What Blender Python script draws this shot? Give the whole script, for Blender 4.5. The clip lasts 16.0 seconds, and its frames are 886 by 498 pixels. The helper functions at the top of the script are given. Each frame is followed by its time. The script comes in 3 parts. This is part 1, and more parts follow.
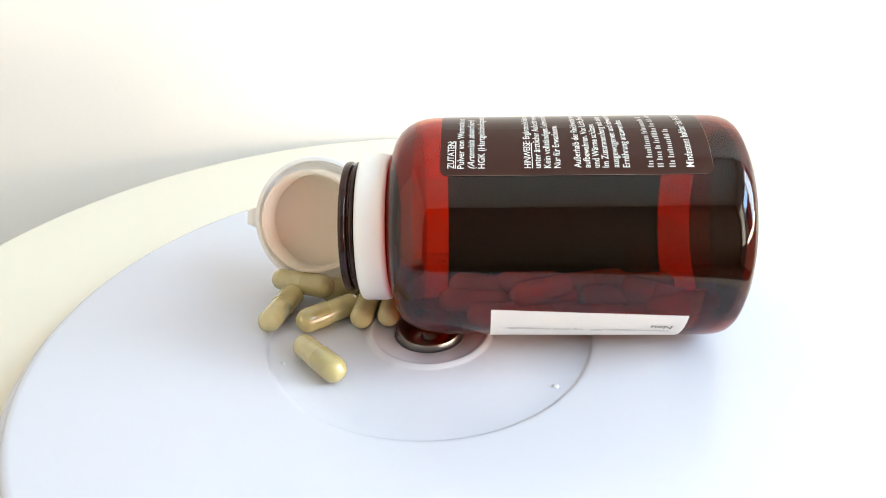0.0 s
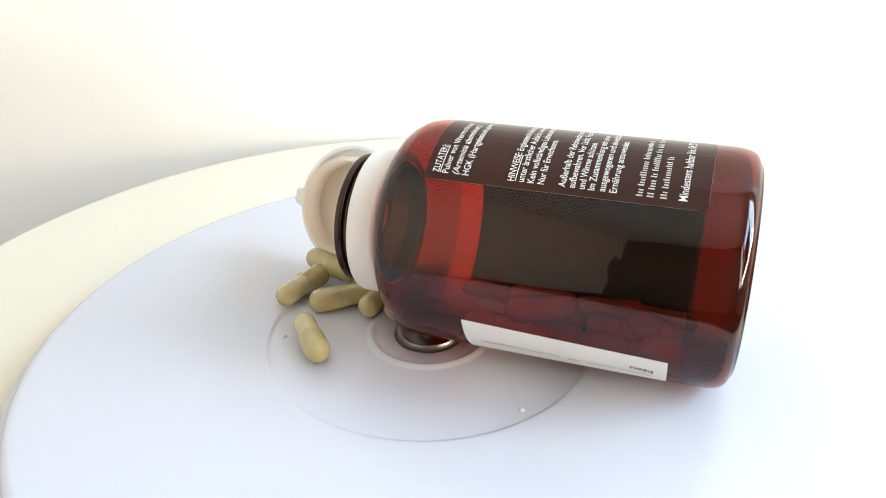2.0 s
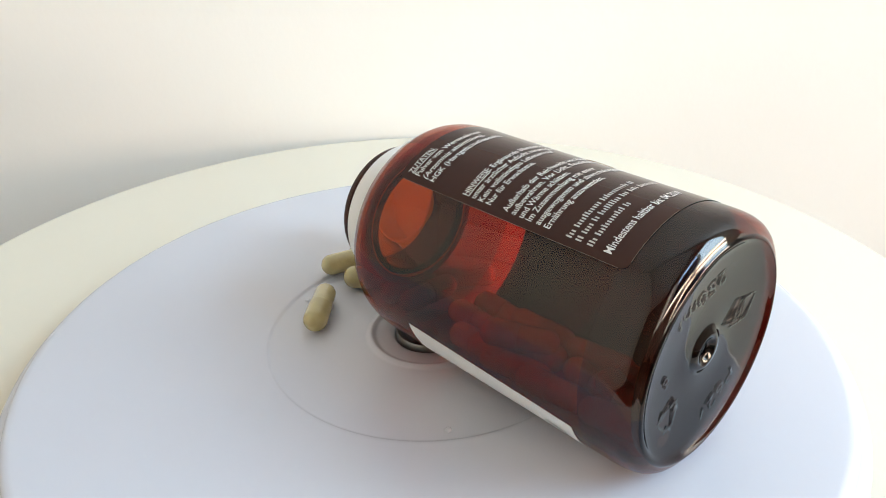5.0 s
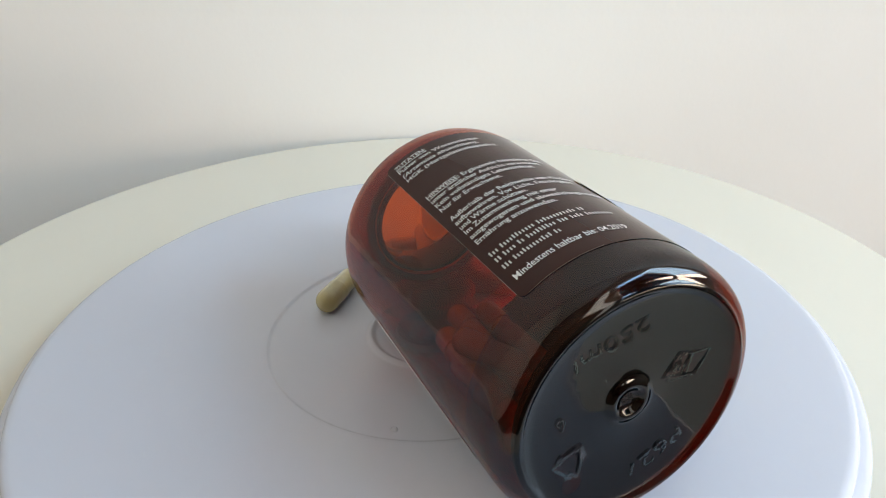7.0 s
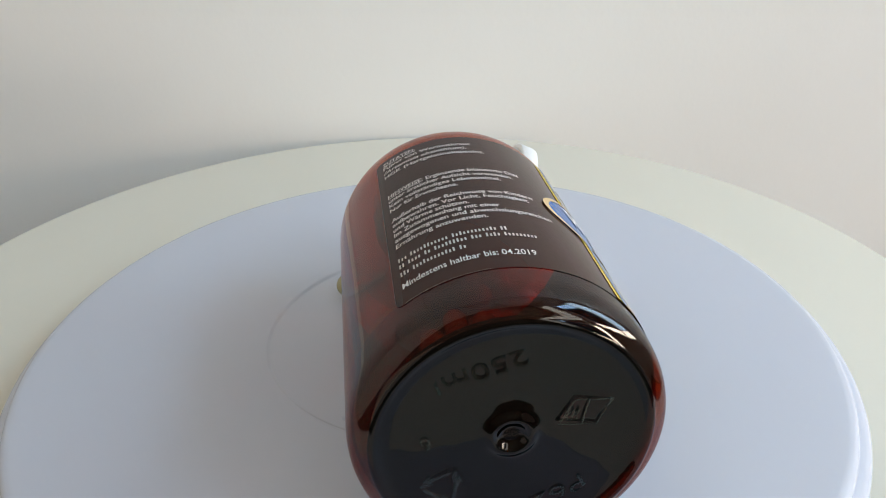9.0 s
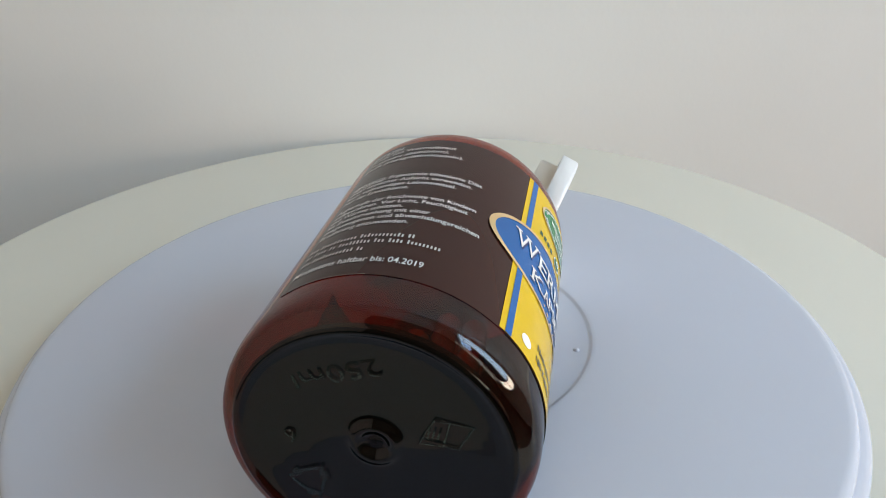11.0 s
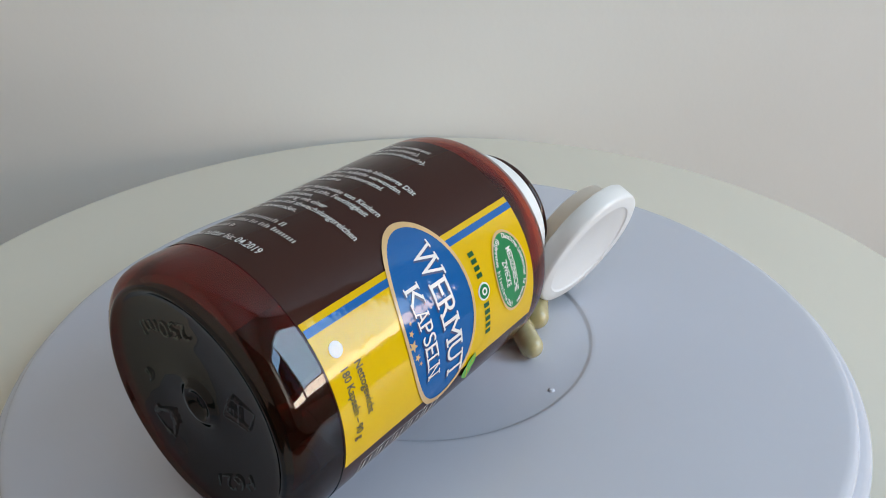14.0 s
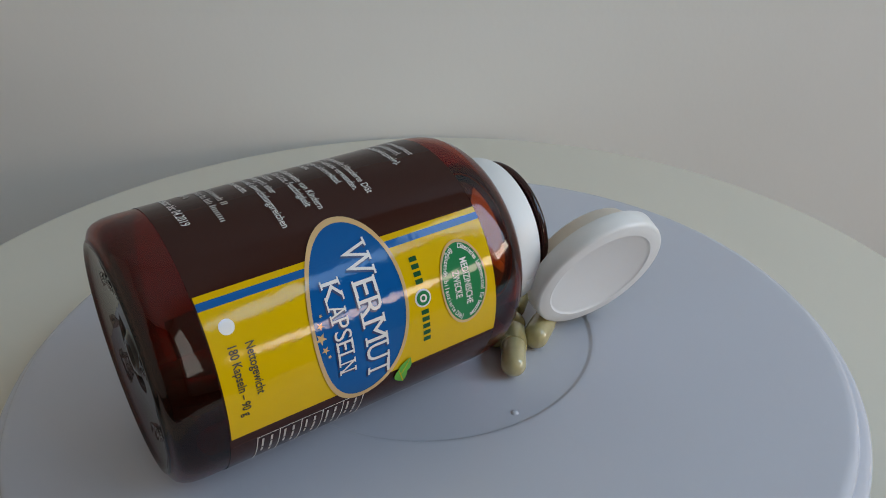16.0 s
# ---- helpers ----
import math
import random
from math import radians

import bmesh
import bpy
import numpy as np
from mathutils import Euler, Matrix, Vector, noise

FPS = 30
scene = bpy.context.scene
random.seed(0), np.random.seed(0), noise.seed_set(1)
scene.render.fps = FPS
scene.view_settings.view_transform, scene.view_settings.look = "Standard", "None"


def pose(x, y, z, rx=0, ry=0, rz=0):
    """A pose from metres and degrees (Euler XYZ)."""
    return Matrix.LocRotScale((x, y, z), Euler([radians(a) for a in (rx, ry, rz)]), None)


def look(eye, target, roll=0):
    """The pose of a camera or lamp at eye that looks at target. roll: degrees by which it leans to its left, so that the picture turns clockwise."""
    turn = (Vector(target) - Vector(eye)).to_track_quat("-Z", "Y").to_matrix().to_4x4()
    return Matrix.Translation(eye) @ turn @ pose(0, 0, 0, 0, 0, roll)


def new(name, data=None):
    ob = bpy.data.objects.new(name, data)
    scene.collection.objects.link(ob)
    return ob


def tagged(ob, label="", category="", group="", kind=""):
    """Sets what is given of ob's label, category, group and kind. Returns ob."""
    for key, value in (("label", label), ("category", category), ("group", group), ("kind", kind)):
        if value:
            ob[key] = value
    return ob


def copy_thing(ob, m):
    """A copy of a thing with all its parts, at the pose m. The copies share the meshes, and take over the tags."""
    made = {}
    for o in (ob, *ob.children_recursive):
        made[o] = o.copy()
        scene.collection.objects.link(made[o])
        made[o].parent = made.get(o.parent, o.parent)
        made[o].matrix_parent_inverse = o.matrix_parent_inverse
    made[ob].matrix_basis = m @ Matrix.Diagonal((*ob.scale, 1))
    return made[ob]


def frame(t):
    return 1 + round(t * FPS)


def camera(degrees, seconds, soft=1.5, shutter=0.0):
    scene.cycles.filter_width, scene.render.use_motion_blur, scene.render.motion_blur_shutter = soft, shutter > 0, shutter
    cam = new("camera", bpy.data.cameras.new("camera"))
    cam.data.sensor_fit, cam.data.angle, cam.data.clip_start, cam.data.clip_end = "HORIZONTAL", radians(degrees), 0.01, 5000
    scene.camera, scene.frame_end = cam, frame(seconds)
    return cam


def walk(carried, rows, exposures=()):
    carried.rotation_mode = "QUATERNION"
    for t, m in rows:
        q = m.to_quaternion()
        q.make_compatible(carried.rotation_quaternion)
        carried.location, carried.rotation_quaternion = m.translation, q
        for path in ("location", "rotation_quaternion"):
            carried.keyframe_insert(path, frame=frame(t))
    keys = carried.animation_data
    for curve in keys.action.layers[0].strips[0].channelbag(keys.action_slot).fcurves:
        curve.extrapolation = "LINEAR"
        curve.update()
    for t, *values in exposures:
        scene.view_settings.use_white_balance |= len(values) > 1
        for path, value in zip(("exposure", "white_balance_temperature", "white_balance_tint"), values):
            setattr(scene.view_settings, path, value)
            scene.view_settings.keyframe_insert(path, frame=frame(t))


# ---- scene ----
S = 0.031                       # radius of the bottle, the unit in which the plan was worked out
SPIN = 8.940                    # degrees per second, clockwise seen from above

# camera: stands still beside the table
cam = camera(60.12, 16.0, soft=1.0)
EYE = Vector((0.0, -6.164, 4.2206)) * S
AIM = look(EYE, EYE + Vector((0.0217, 0.87907, -0.4762)), -1.566)
EXPOSURES = [(0.0, 0.96, 7700, 9), (2.0, 0.96, 7700, 9), (4.0, 0.78, 7720, 9), (6.5, 0.29, 7360, 9), (9.0, -0.02, 7240, 9), (11.5, -0.26, 7120, 9), (14.0, -0.38, 7060, 9), (16.0, -0.90, 7060, 9)]
walk(cam, [(0.0, AIM), (16.0, AIM)], EXPOSURES)

# daylight: sky outside, one large window beside the table, one unseen window added for fill
world = bpy.data.worlds.new("sky")
scene.world = world
world.use_nodes = True
wn = world.node_tree
sky = wn.nodes.new("ShaderNodeTexSky")
sky.sky_type, sky.sun_disc = "NISHITA", False
sky.sun_elevation, sky.sun_rotation = radians(35), radians(200)
wn.links.new(sky.outputs[0], wn.nodes["Background"].inputs[0])
wn.nodes["Background"].inputs[1].default_value = 0.1

WIN_Y, WIN_Z = (-1.42, 0.05), (0.03, 1.53)
FILL_Y, FILL_Z = (-2.22, -1.56), (0.10, 1.80)
MULLION = -0.52                 # upright bar between the two casements


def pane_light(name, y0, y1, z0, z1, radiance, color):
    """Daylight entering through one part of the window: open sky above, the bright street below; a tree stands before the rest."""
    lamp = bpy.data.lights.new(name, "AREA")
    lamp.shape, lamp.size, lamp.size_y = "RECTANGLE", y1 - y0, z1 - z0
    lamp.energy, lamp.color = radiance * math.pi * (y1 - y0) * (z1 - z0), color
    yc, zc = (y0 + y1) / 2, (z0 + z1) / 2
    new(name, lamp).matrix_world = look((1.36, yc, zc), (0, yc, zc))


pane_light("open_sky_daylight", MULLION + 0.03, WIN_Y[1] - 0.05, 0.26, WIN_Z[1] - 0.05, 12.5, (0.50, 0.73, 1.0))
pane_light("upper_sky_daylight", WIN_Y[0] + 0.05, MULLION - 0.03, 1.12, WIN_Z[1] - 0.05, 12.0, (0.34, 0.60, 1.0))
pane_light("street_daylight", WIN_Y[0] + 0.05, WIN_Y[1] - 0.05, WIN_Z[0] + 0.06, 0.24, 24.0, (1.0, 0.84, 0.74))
# added fill from the camera side, through an opening made up for it
pane_light("added_fill_light", FILL_Y[0] + 0.05, FILL_Y[1] - 0.05, FILL_Z[0] + 0.05, FILL_Z[1] - 0.05, 3.2, (1.0, 0.94, 0.88))

# ---- materials ----


def material(name, color, rough=0.5, metal=0.0, spec=0.5, var=0.06, scale=40.0, bump=0.0, bump_scale=600.0, coat=0.0,
             rvar=0.08, sub=0.0, film=0.0):
    m = bpy.data.materials.new(name)
    m.use_nodes = True
    nt = m.node_tree
    b = nt.nodes["Principled BSDF"]
    tc = nt.nodes.new("ShaderNodeTexCoord")
    n1 = nt.nodes.new("ShaderNodeTexNoise")
    n1.inputs["Scale"].default_value, n1.inputs["Detail"].default_value = scale, 6.0
    nt.links.new(tc.outputs["Object"], n1.inputs["Vector"])
    ramp = nt.nodes.new("ShaderNodeMix")
    ramp.data_type = "RGBA"
    ramp.inputs[6].default_value = (*[c * (1 - var) for c in color], 1)
    ramp.inputs[7].default_value = (*[min(1, c * (1 + var)) for c in color], 1)
    nt.links.new(n1.outputs["Fac"], ramp.inputs[0])
    nt.links.new(ramp.outputs[2], b.inputs["Base Color"])
    n2 = nt.nodes.new("ShaderNodeTexNoise")
    n2.inputs["Scale"].default_value, n2.inputs["Detail"].default_value = bump_scale, 4.0
    nt.links.new(tc.outputs["Object"], n2.inputs["Vector"])
    rr = nt.nodes.new("ShaderNodeMapRange")
    rr.inputs["To Min"].default_value = max(0.0, rough - rvar * rough)
    rr.inputs["To Max"].default_value = min(1.0, rough + rvar * rough)
    nt.links.new(n2.outputs["Fac"], rr.inputs["Value"])
    nt.links.new(rr.outputs[0], b.inputs["Roughness"])
    b.inputs["Metallic"].default_value = metal
    b.inputs["Specular IOR Level"].default_value = spec
    b.inputs["Coat Weight"].default_value = coat
    b.inputs["Coat Roughness"].default_value = 0.04
    b.inputs["Coat IOR"].default_value = 1.42
    b.inputs["Subsurface Weight"].default_value = sub
    b.inputs["Subsurface Radius"].default_value = (0.004, 0.003, 0.002)
    b.inputs["Subsurface Scale"].default_value = 0.5
    if film:                                     # fine wrinkles of the clear film over the print
        wrinkle = nt.nodes.new("ShaderNodeTexNoise")
        wrinkle.inputs["Scale"].default_value, wrinkle.inputs["Detail"].default_value = 420.0, 3.0
        nt.links.new(tc.outputs["Object"], wrinkle.inputs["Vector"])
        fb = nt.nodes.new("ShaderNodeBump")
        fb.inputs["Strength"].default_value, fb.inputs["Distance"].default_value = film, 0.0004
        nt.links.new(wrinkle.outputs["Fac"], fb.inputs["Height"])
        nt.links.new(fb.outputs[0], b.inputs["Coat Normal"])
    if bump:
        bp = nt.nodes.new("ShaderNodeBump")
        bp.inputs["Strength"].default_value, bp.inputs["Distance"].default_value = bump, 0.0005
        nt.links.new(n2.outputs["Fac"], bp.inputs["Height"])
        nt.links.new(bp.outputs[0], b.inputs["Normal"])
    return m


def clear_film(name, tint, ior, rough, solid=None, amount=0.0, haze=None, share=0.0):
    """Thin tinted clear plastic: it lets tinted light through and mirrors by Fresnel; part of it may be opaque or take
    a coloured haze that stands for light spread inside the wall.
    """
    m = bpy.data.materials.new(name)
    m.use_nodes = True
    nt = m.node_tree
    nt.nodes.remove(nt.nodes["Principled BSDF"])
    out = nt.nodes["Material Output"]
    tr = nt.nodes.new("ShaderNodeBsdfTransparent")
    tc = nt.nodes.new("ShaderNodeTexCoord")
    ns = nt.nodes.new("ShaderNodeTexNoise")
    ns.inputs["Scale"].default_value, ns.inputs["Detail"].default_value = 55.0, 3.0
    nt.links.new(tc.outputs["Object"], ns.inputs["Vector"])
    mx = nt.nodes.new("ShaderNodeMix")
    mx.data_type = "RGBA"
    mx.inputs[6].default_value = (*[c * 0.92 for c in tint], 1)
    mx.inputs[7].default_value = (*[min(1, c * 1.08) for c in tint], 1)
    nt.links.new(ns.outputs["Fac"], mx.inputs[0])
    nt.links.new(mx.outputs[2], tr.inputs["Color"])
    inner = tr.outputs[0]
    if solid and amount == 1.0:
        df = nt.nodes.new("ShaderNodeBsdfDiffuse")
        df.inputs["Color"].default_value = (*solid, 1)
        inner = df.outputs[0]
    elif solid:
        df = nt.nodes.new("ShaderNodeBsdfDiffuse")
        df.inputs["Color"].default_value = (*solid, 1)
        mb = nt.nodes.new("ShaderNodeMixShader")
        mb.inputs[0].default_value = amount
        nt.links.new(inner, mb.inputs[1])
        nt.links.new(df.outputs[0], mb.inputs[2])
        inner = mb.outputs[0]
    # coloured haze put in for the glow that inner reflections would give
    if haze:
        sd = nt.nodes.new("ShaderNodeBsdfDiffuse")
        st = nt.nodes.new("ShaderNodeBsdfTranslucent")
        sd.inputs["Color"].default_value = st.inputs["Color"].default_value = (*haze, 1)
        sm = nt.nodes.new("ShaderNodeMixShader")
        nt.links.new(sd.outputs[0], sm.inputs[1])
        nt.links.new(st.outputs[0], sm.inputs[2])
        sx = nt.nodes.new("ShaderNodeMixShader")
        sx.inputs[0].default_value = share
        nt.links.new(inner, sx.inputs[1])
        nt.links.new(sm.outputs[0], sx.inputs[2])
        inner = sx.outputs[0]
    if ior == 1.0:
        nt.links.new(inner, out.inputs["Surface"])
        return m
    gl = nt.nodes.new("ShaderNodeBsdfGlossy")
    gl.inputs["Roughness"].default_value = rough
    lw = nt.nodes.new("ShaderNodeLayerWeight")
    p5 = nt.nodes.new("ShaderNodeMath")
    p5.operation = "POWER"
    p5.inputs[1].default_value = 5.0
    nt.links.new(lw.outputs["Facing"], p5.inputs[0])
    fr = nt.nodes.new("ShaderNodeMapRange")      # mirror gloss that grows towards grazing views
    fr.inputs["To Min"].default_value = ((ior - 1) / (ior + 1)) ** 2
    fr.inputs["To Max"].default_value = 0.9
    nt.links.new(p5.outputs[0], fr.inputs["Value"])
    bp = nt.nodes.new("ShaderNodeBump")
    nb = nt.nodes.new("ShaderNodeTexNoise")
    nb.inputs["Scale"].default_value = 90.0
    nt.links.new(tc.outputs["Object"], nb.inputs["Vector"])
    nt.links.new(nb.outputs["Fac"], bp.inputs["Height"])
    bp.inputs["Strength"].default_value, bp.inputs["Distance"].default_value = 0.12, 0.0006
    nt.links.new(bp.outputs[0], gl.inputs["Normal"])
    ms = nt.nodes.new("ShaderNodeMixShader")
    nt.links.new(fr.outputs[0], ms.inputs[0])
    nt.links.new(inner, ms.inputs[1])
    nt.links.new(gl.outputs[0], ms.inputs[2])
    nt.links.new(ms.outputs[0], out.inputs["Surface"])
    return m


M_WALL = material("white_wall_paint", (0.85, 0.845, 0.815), 0.85, var=0.03, scale=6, bump=0.15, bump_scale=300)
# toned down because the pane lamps light the ceiling more than sky does
M_CEIL = material("toned_down_ceiling_white", (0.72, 0.70, 0.65), 0.9, var=0.04, scale=4)
M_CREAM = material("cream_bounce_wall", (0.76, 0.67, 0.55), 0.85, var=0.03, scale=6)
M_BROWN = material("dim_room_brown", (0.21, 0.16, 0.11), 0.8, var=0.1, scale=3)
M_FLOOR = material("dark_wood_floor", (0.11, 0.075, 0.045), 0.6, var=0.12, scale=8)
M_TABLE = material("cream_laminate", (0.735, 0.69, 0.585), 0.45, var=0.03, scale=12, bump=0.03)
M_PLATE = material("cool_white_plastic", (0.555, 0.568, 0.632), 0.25, var=0.015, scale=20, bump=0.03, bump_scale=1500)
M_BASE = material("grey_plastic", (0.4, 0.4, 0.42), 0.5)
M_CHROME = material("polished_steel", (0.24, 0.24, 0.235), 0.30, metal=1.0, var=0.05)
M_AMBER = clear_film("amber_clear_plastic", (0.79, 0.275, 0.09), 1.58, 0.02)
# base: a trace of red haze stands for light piped inside the plastic
M_THICK = clear_film("thick_amber_plastic", (0.13, 0.025, 0.018), 1.46, 0.015, haze=(0.45, 0.07, 0.035), share=0.001)
# shoulder: darkening seen at grazing edges is put into a deeper tint
M_SHOULDER = clear_film("shoulder_shade_amber", (0.46, 0.12, 0.055), 1.6, 0.02)
M_LINING = clear_film("amber_inner_face", (0.79, 0.275, 0.09), 1.0, 0.02)
# heel: thicker plastic, its tint also darkened for refraction; red haze stands for inner light
M_HEEL = clear_film("heel_amber_plastic", (0.50, 0.125, 0.055), 1.60, 0.015, haze=(0.48, 0.075, 0.03), share=0.022)
M_HEELIN = clear_film("heel_inner_face", (0.58, 0.15, 0.065), 1.0, 0.02)
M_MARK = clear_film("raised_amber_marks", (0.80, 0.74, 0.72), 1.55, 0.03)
M_NECK = clear_film("dark_amber_plastic", (0.30, 0.06, 0.04), 1.55, 0.04, (0.03, 0.009, 0.007), 0.6)
M_LABEL = clear_film("browrinklelabel_film", (0.30, 0.10, 0.06), 1.41, 0.05, (0.039, 0.0125, 0.0085), 1.0)


def translucent(m, color, amount):
    """Lets part of the light through thin white plastic."""
    nt = m.node_tree
    tl = nt.nodes.new("ShaderNodeBsdfTranslucent")
    tl.inputs["Color"].default_value = (*color, 1)
    mx = nt.nodes.new("ShaderNodeMixShader")
    mx.inputs[0].default_value = amount
    nt.links.new(nt.nodes["Principled BSDF"].outputs[0], mx.inputs[1])
    nt.links.new(tl.outputs[0], mx.inputs[2])
    nt.links.new(mx.outputs[0], nt.nodes["Material Output"].inputs["Surface"])
    return m


M_WHITE = material("white_plastic", (0.80, 0.80, 0.79), 0.42, var=0.02)
M_LIDW = translucent(material("thin_white_plastic", (0.95, 0.95, 0.945), 0.30, spec=0.7, var=0.02), (0.97, 0.95, 0.91), 0.26)
# white lid plastic; amber bounce and light from behind painted in as beige
M_LIDWARM = translucent(material("warm_lit_lid_plastic", (0.94, 0.88, 0.80), 0.6, var=0.04), (0.96, 0.90, 0.81), 0.62)
M_PALE = material("faded_white_ink", (0.50, 0.47, 0.44), 0.4)
M_YELLOW = material("yellow_print", (0.68, 0.43, 0.004), 0.30, var=0.03, coat=0.85, spec=0.0, film=0.16)
M_BLUE = material("blue_print", (0.002, 0.095, 0.31), 0.28, var=0.10, scale=60, coat=0.85, spec=0.0, film=0.16)
M_STRIPE = material("blue_stripe_print", (0.005, 0.10, 0.32), 0.28, coat=0.85, spec=0.0, film=0.16)
M_GOLD = material("gold_print", (0.62, 0.42, 0.20), 0.3, var=0.35, scale=70, coat=0.85, spec=0.0, film=0.16)
M_GREEN = material("green_print", (0.02, 0.20, 0.07), 0.28, var=0.25, scale=60, coat=0.85, spec=0.0, film=0.16)
M_MARKINK = material("dark_green_print", (0.015, 0.085, 0.03), 0.3, coat=0.85, spec=0.0, film=0.16)
M_LEAF = material("leaf_green_print", (0.12, 0.42, 0.05), 0.3, var=0.3, scale=200, coat=0.85, spec=0.0, film=0.16)
M_INK = material("white_ink", (0.74, 0.72, 0.69), 0.4, var=0.03)
M_EDGE = material("light_label_edge", (0.26, 0.19, 0.15), 0.5, var=0.5, scale=300)
M_SHADE = material("dark_blue_ink", (0.01, 0.03, 0.12), 0.3)
M_BLACK = material("black_ink", (0.03, 0.028, 0.02), 0.4)
M_PAPER = material("white_paper", (0.80, 0.79, 0.77), 0.6, var=0.03)
M_GREY = material("grey_ink", (0.35, 0.35, 0.36), 0.6)
M_CAPS = material("olive_capsule", (0.46, 0.395, 0.205), 0.16, var=0.30, scale=260, bump=0.06, bump_scale=700, coat=0.9, sub=0.2)
M_CAPS2 = material("olive_capsule_cap", (0.405, 0.342, 0.16), 0.12, var=0.25, scale=220, bump=0.06, bump_scale=700, coat=0.9, sub=0.2)
M_GRASS = material("lawn", (0.06, 0.10, 0.03), 0.9, var=0.3, scale=3)
M_BARK = material("bark", (0.12, 0.09, 0.06), 0.9, var=0.3, scale=12)
M_FOLIAGE = material("foliage", (0.05, 0.09, 0.025), 0.6, var=0.4, scale=5)
M_FRAME = material("white_window_paint", (0.75, 0.75, 0.74), 0.4)

# ---- mesh helpers ----


def finish(bm, name, mat, smooth=True, angle=40):
    if not any(e.is_boundary for e in bm.edges):
        bmesh.ops.recalc_face_normals(bm, faces=bm.faces[:])
    me = bpy.data.meshes.new(name)
    bm.to_mesh(me)
    bm.free()
    me.materials.append(mat)
    if smooth:
        me.shade_smooth()
        me.set_sharp_from_angle(angle=radians(angle))
    return me


def part(name, bm, mat, parent, label="", m=None, smooth=True, angle=40):
    ob = new(name, finish(bm, name, mat, smooth, angle))
    ob.parent = parent
    if m is not None:
        ob.matrix_basis = m
    if label:
        tagged(ob, label)
    return ob


def structure(name, bm, mat, label):
    return tagged(new(name, finish(bm, name, mat)), label, name.split("_")[0], kind="structure")


def revolve(profile, seg=96, close=False):
    """Lathe of (radius, height) points about z."""
    bm = bmesh.new()
    rings = []
    for r, h in profile:
        if r < 1e-7:
            rings.append([bm.verts.new((0, 0, h))])
        else:
            rings.append([bm.verts.new((r * math.cos(2 * math.pi * i / seg), r * math.sin(2 * math.pi * i / seg), h)) for i in range(seg)])
    pairs = list(zip(rings, rings[1:])) + ([(rings[-1], rings[0])] if close else [])
    for a, b in pairs:
        for i in range(seg):
            j = (i + 1) % seg
            if len(a) == 1 and len(b) == 1:
                continue
            if len(a) == 1:
                bm.faces.new((a[0], b[i], b[j]))
            elif len(b) == 1:
                bm.faces.new((a[i], a[j], b[0]))
            else:
                bm.faces.new((a[i], a[j], b[j], b[i]))
    return bm


def box(x0, x1, y0, y1, z0, z1, bevel=0.0):
    bm = bmesh.new()
    bmesh.ops.create_cube(bm, size=1)
    for v in bm.verts:
        v.co = Vector(((x0 + x1) / 2 + v.co.x * (x1 - x0), (y0 + y1) / 2 + v.co.y * (y1 - y0), (z0 + z1) / 2 + v.co.z * (z1 - z0)))
    if bevel:
        bmesh.ops.bevel(bm, geom=bm.edges[:], offset=bevel, segments=3, profile=0.5, affect="EDGES")
    return bm


def arc(cx, cy, r, a0, a1, n):
    return [(cx + r * math.cos(radians(a0 + (a1 - a0) * i / n)), cy + r * math.sin(radians(a0 + (a1 - a0) * i / n))) for i in range(n + 1)]


# ---- setting ----
WALL_Y = 7.07 * S + 0.004
X0, X1, Y0, Y1, Z0, Z1 = -1.15, 1.3, -2.3, WALL_Y, -0.52, 2.35
structure("wall_back", box(X0 - 0.1, X1 + 0.15, Y1, Y1 + 0.12, Z0, Z1), M_WALL, "plain white painted wall close behind the round table")
# unseen wall, set close and cream to throw warm fill on the left
structure("wall_left", box(X0 - 0.1, X0, Y0, Y1, Z0, Z1), M_CREAM, "unseen cream side wall added to bounce warm light")
# unseen wall added behind the camera; its dark brown keeps bottle reflections dim
structure("wall_front", box(X0 - 0.1, X1 + 0.15, Y0 - 0.1, Y0, Z0, Z1), M_BROWN, "unseen wall behind the camera, brown to dim bottle reflections")
structure("floor", box(X0 - 0.1, X1 + 0.15, Y0 - 0.1, Y1 + 0.12, Z0 - 0.1, Z0), M_FLOOR, "dark brown wooden floor")
structure("ceiling", box(X0 - 0.1, X1 + 0.15, Y0 - 0.1, Y1 + 0.12, Z1, Z1 + 0.1), M_CEIL, "plain white ceiling")


def wall_with_opening():
    bm = bmesh.new()
    for y0, y1, z0, z1 in ((Y0, FILL_Y[0], Z0, Z1), (FILL_Y[1], WIN_Y[0], Z0, Z1), (WIN_Y[1], Y1, Z0, Z1), (*WIN_Y, Z0, WIN_Z[0]), (*WIN_Y, WIN_Z[1], Z1),
                           (*FILL_Y, Z0, FILL_Z[0]), (*FILL_Y, FILL_Z[1], Z1)):
        b = box(X1, X1 + 0.15, y0, y1, z0, z1)
        me = bpy.data.meshes.new("piece")
        b.to_mesh(me)
        b.free()
        bm.from_mesh(me)
        bpy.data.meshes.remove(me)
    return bm


structure("wall_right", wall_with_opening(), M_WALL, "plain white wall with a window and an added fill opening")


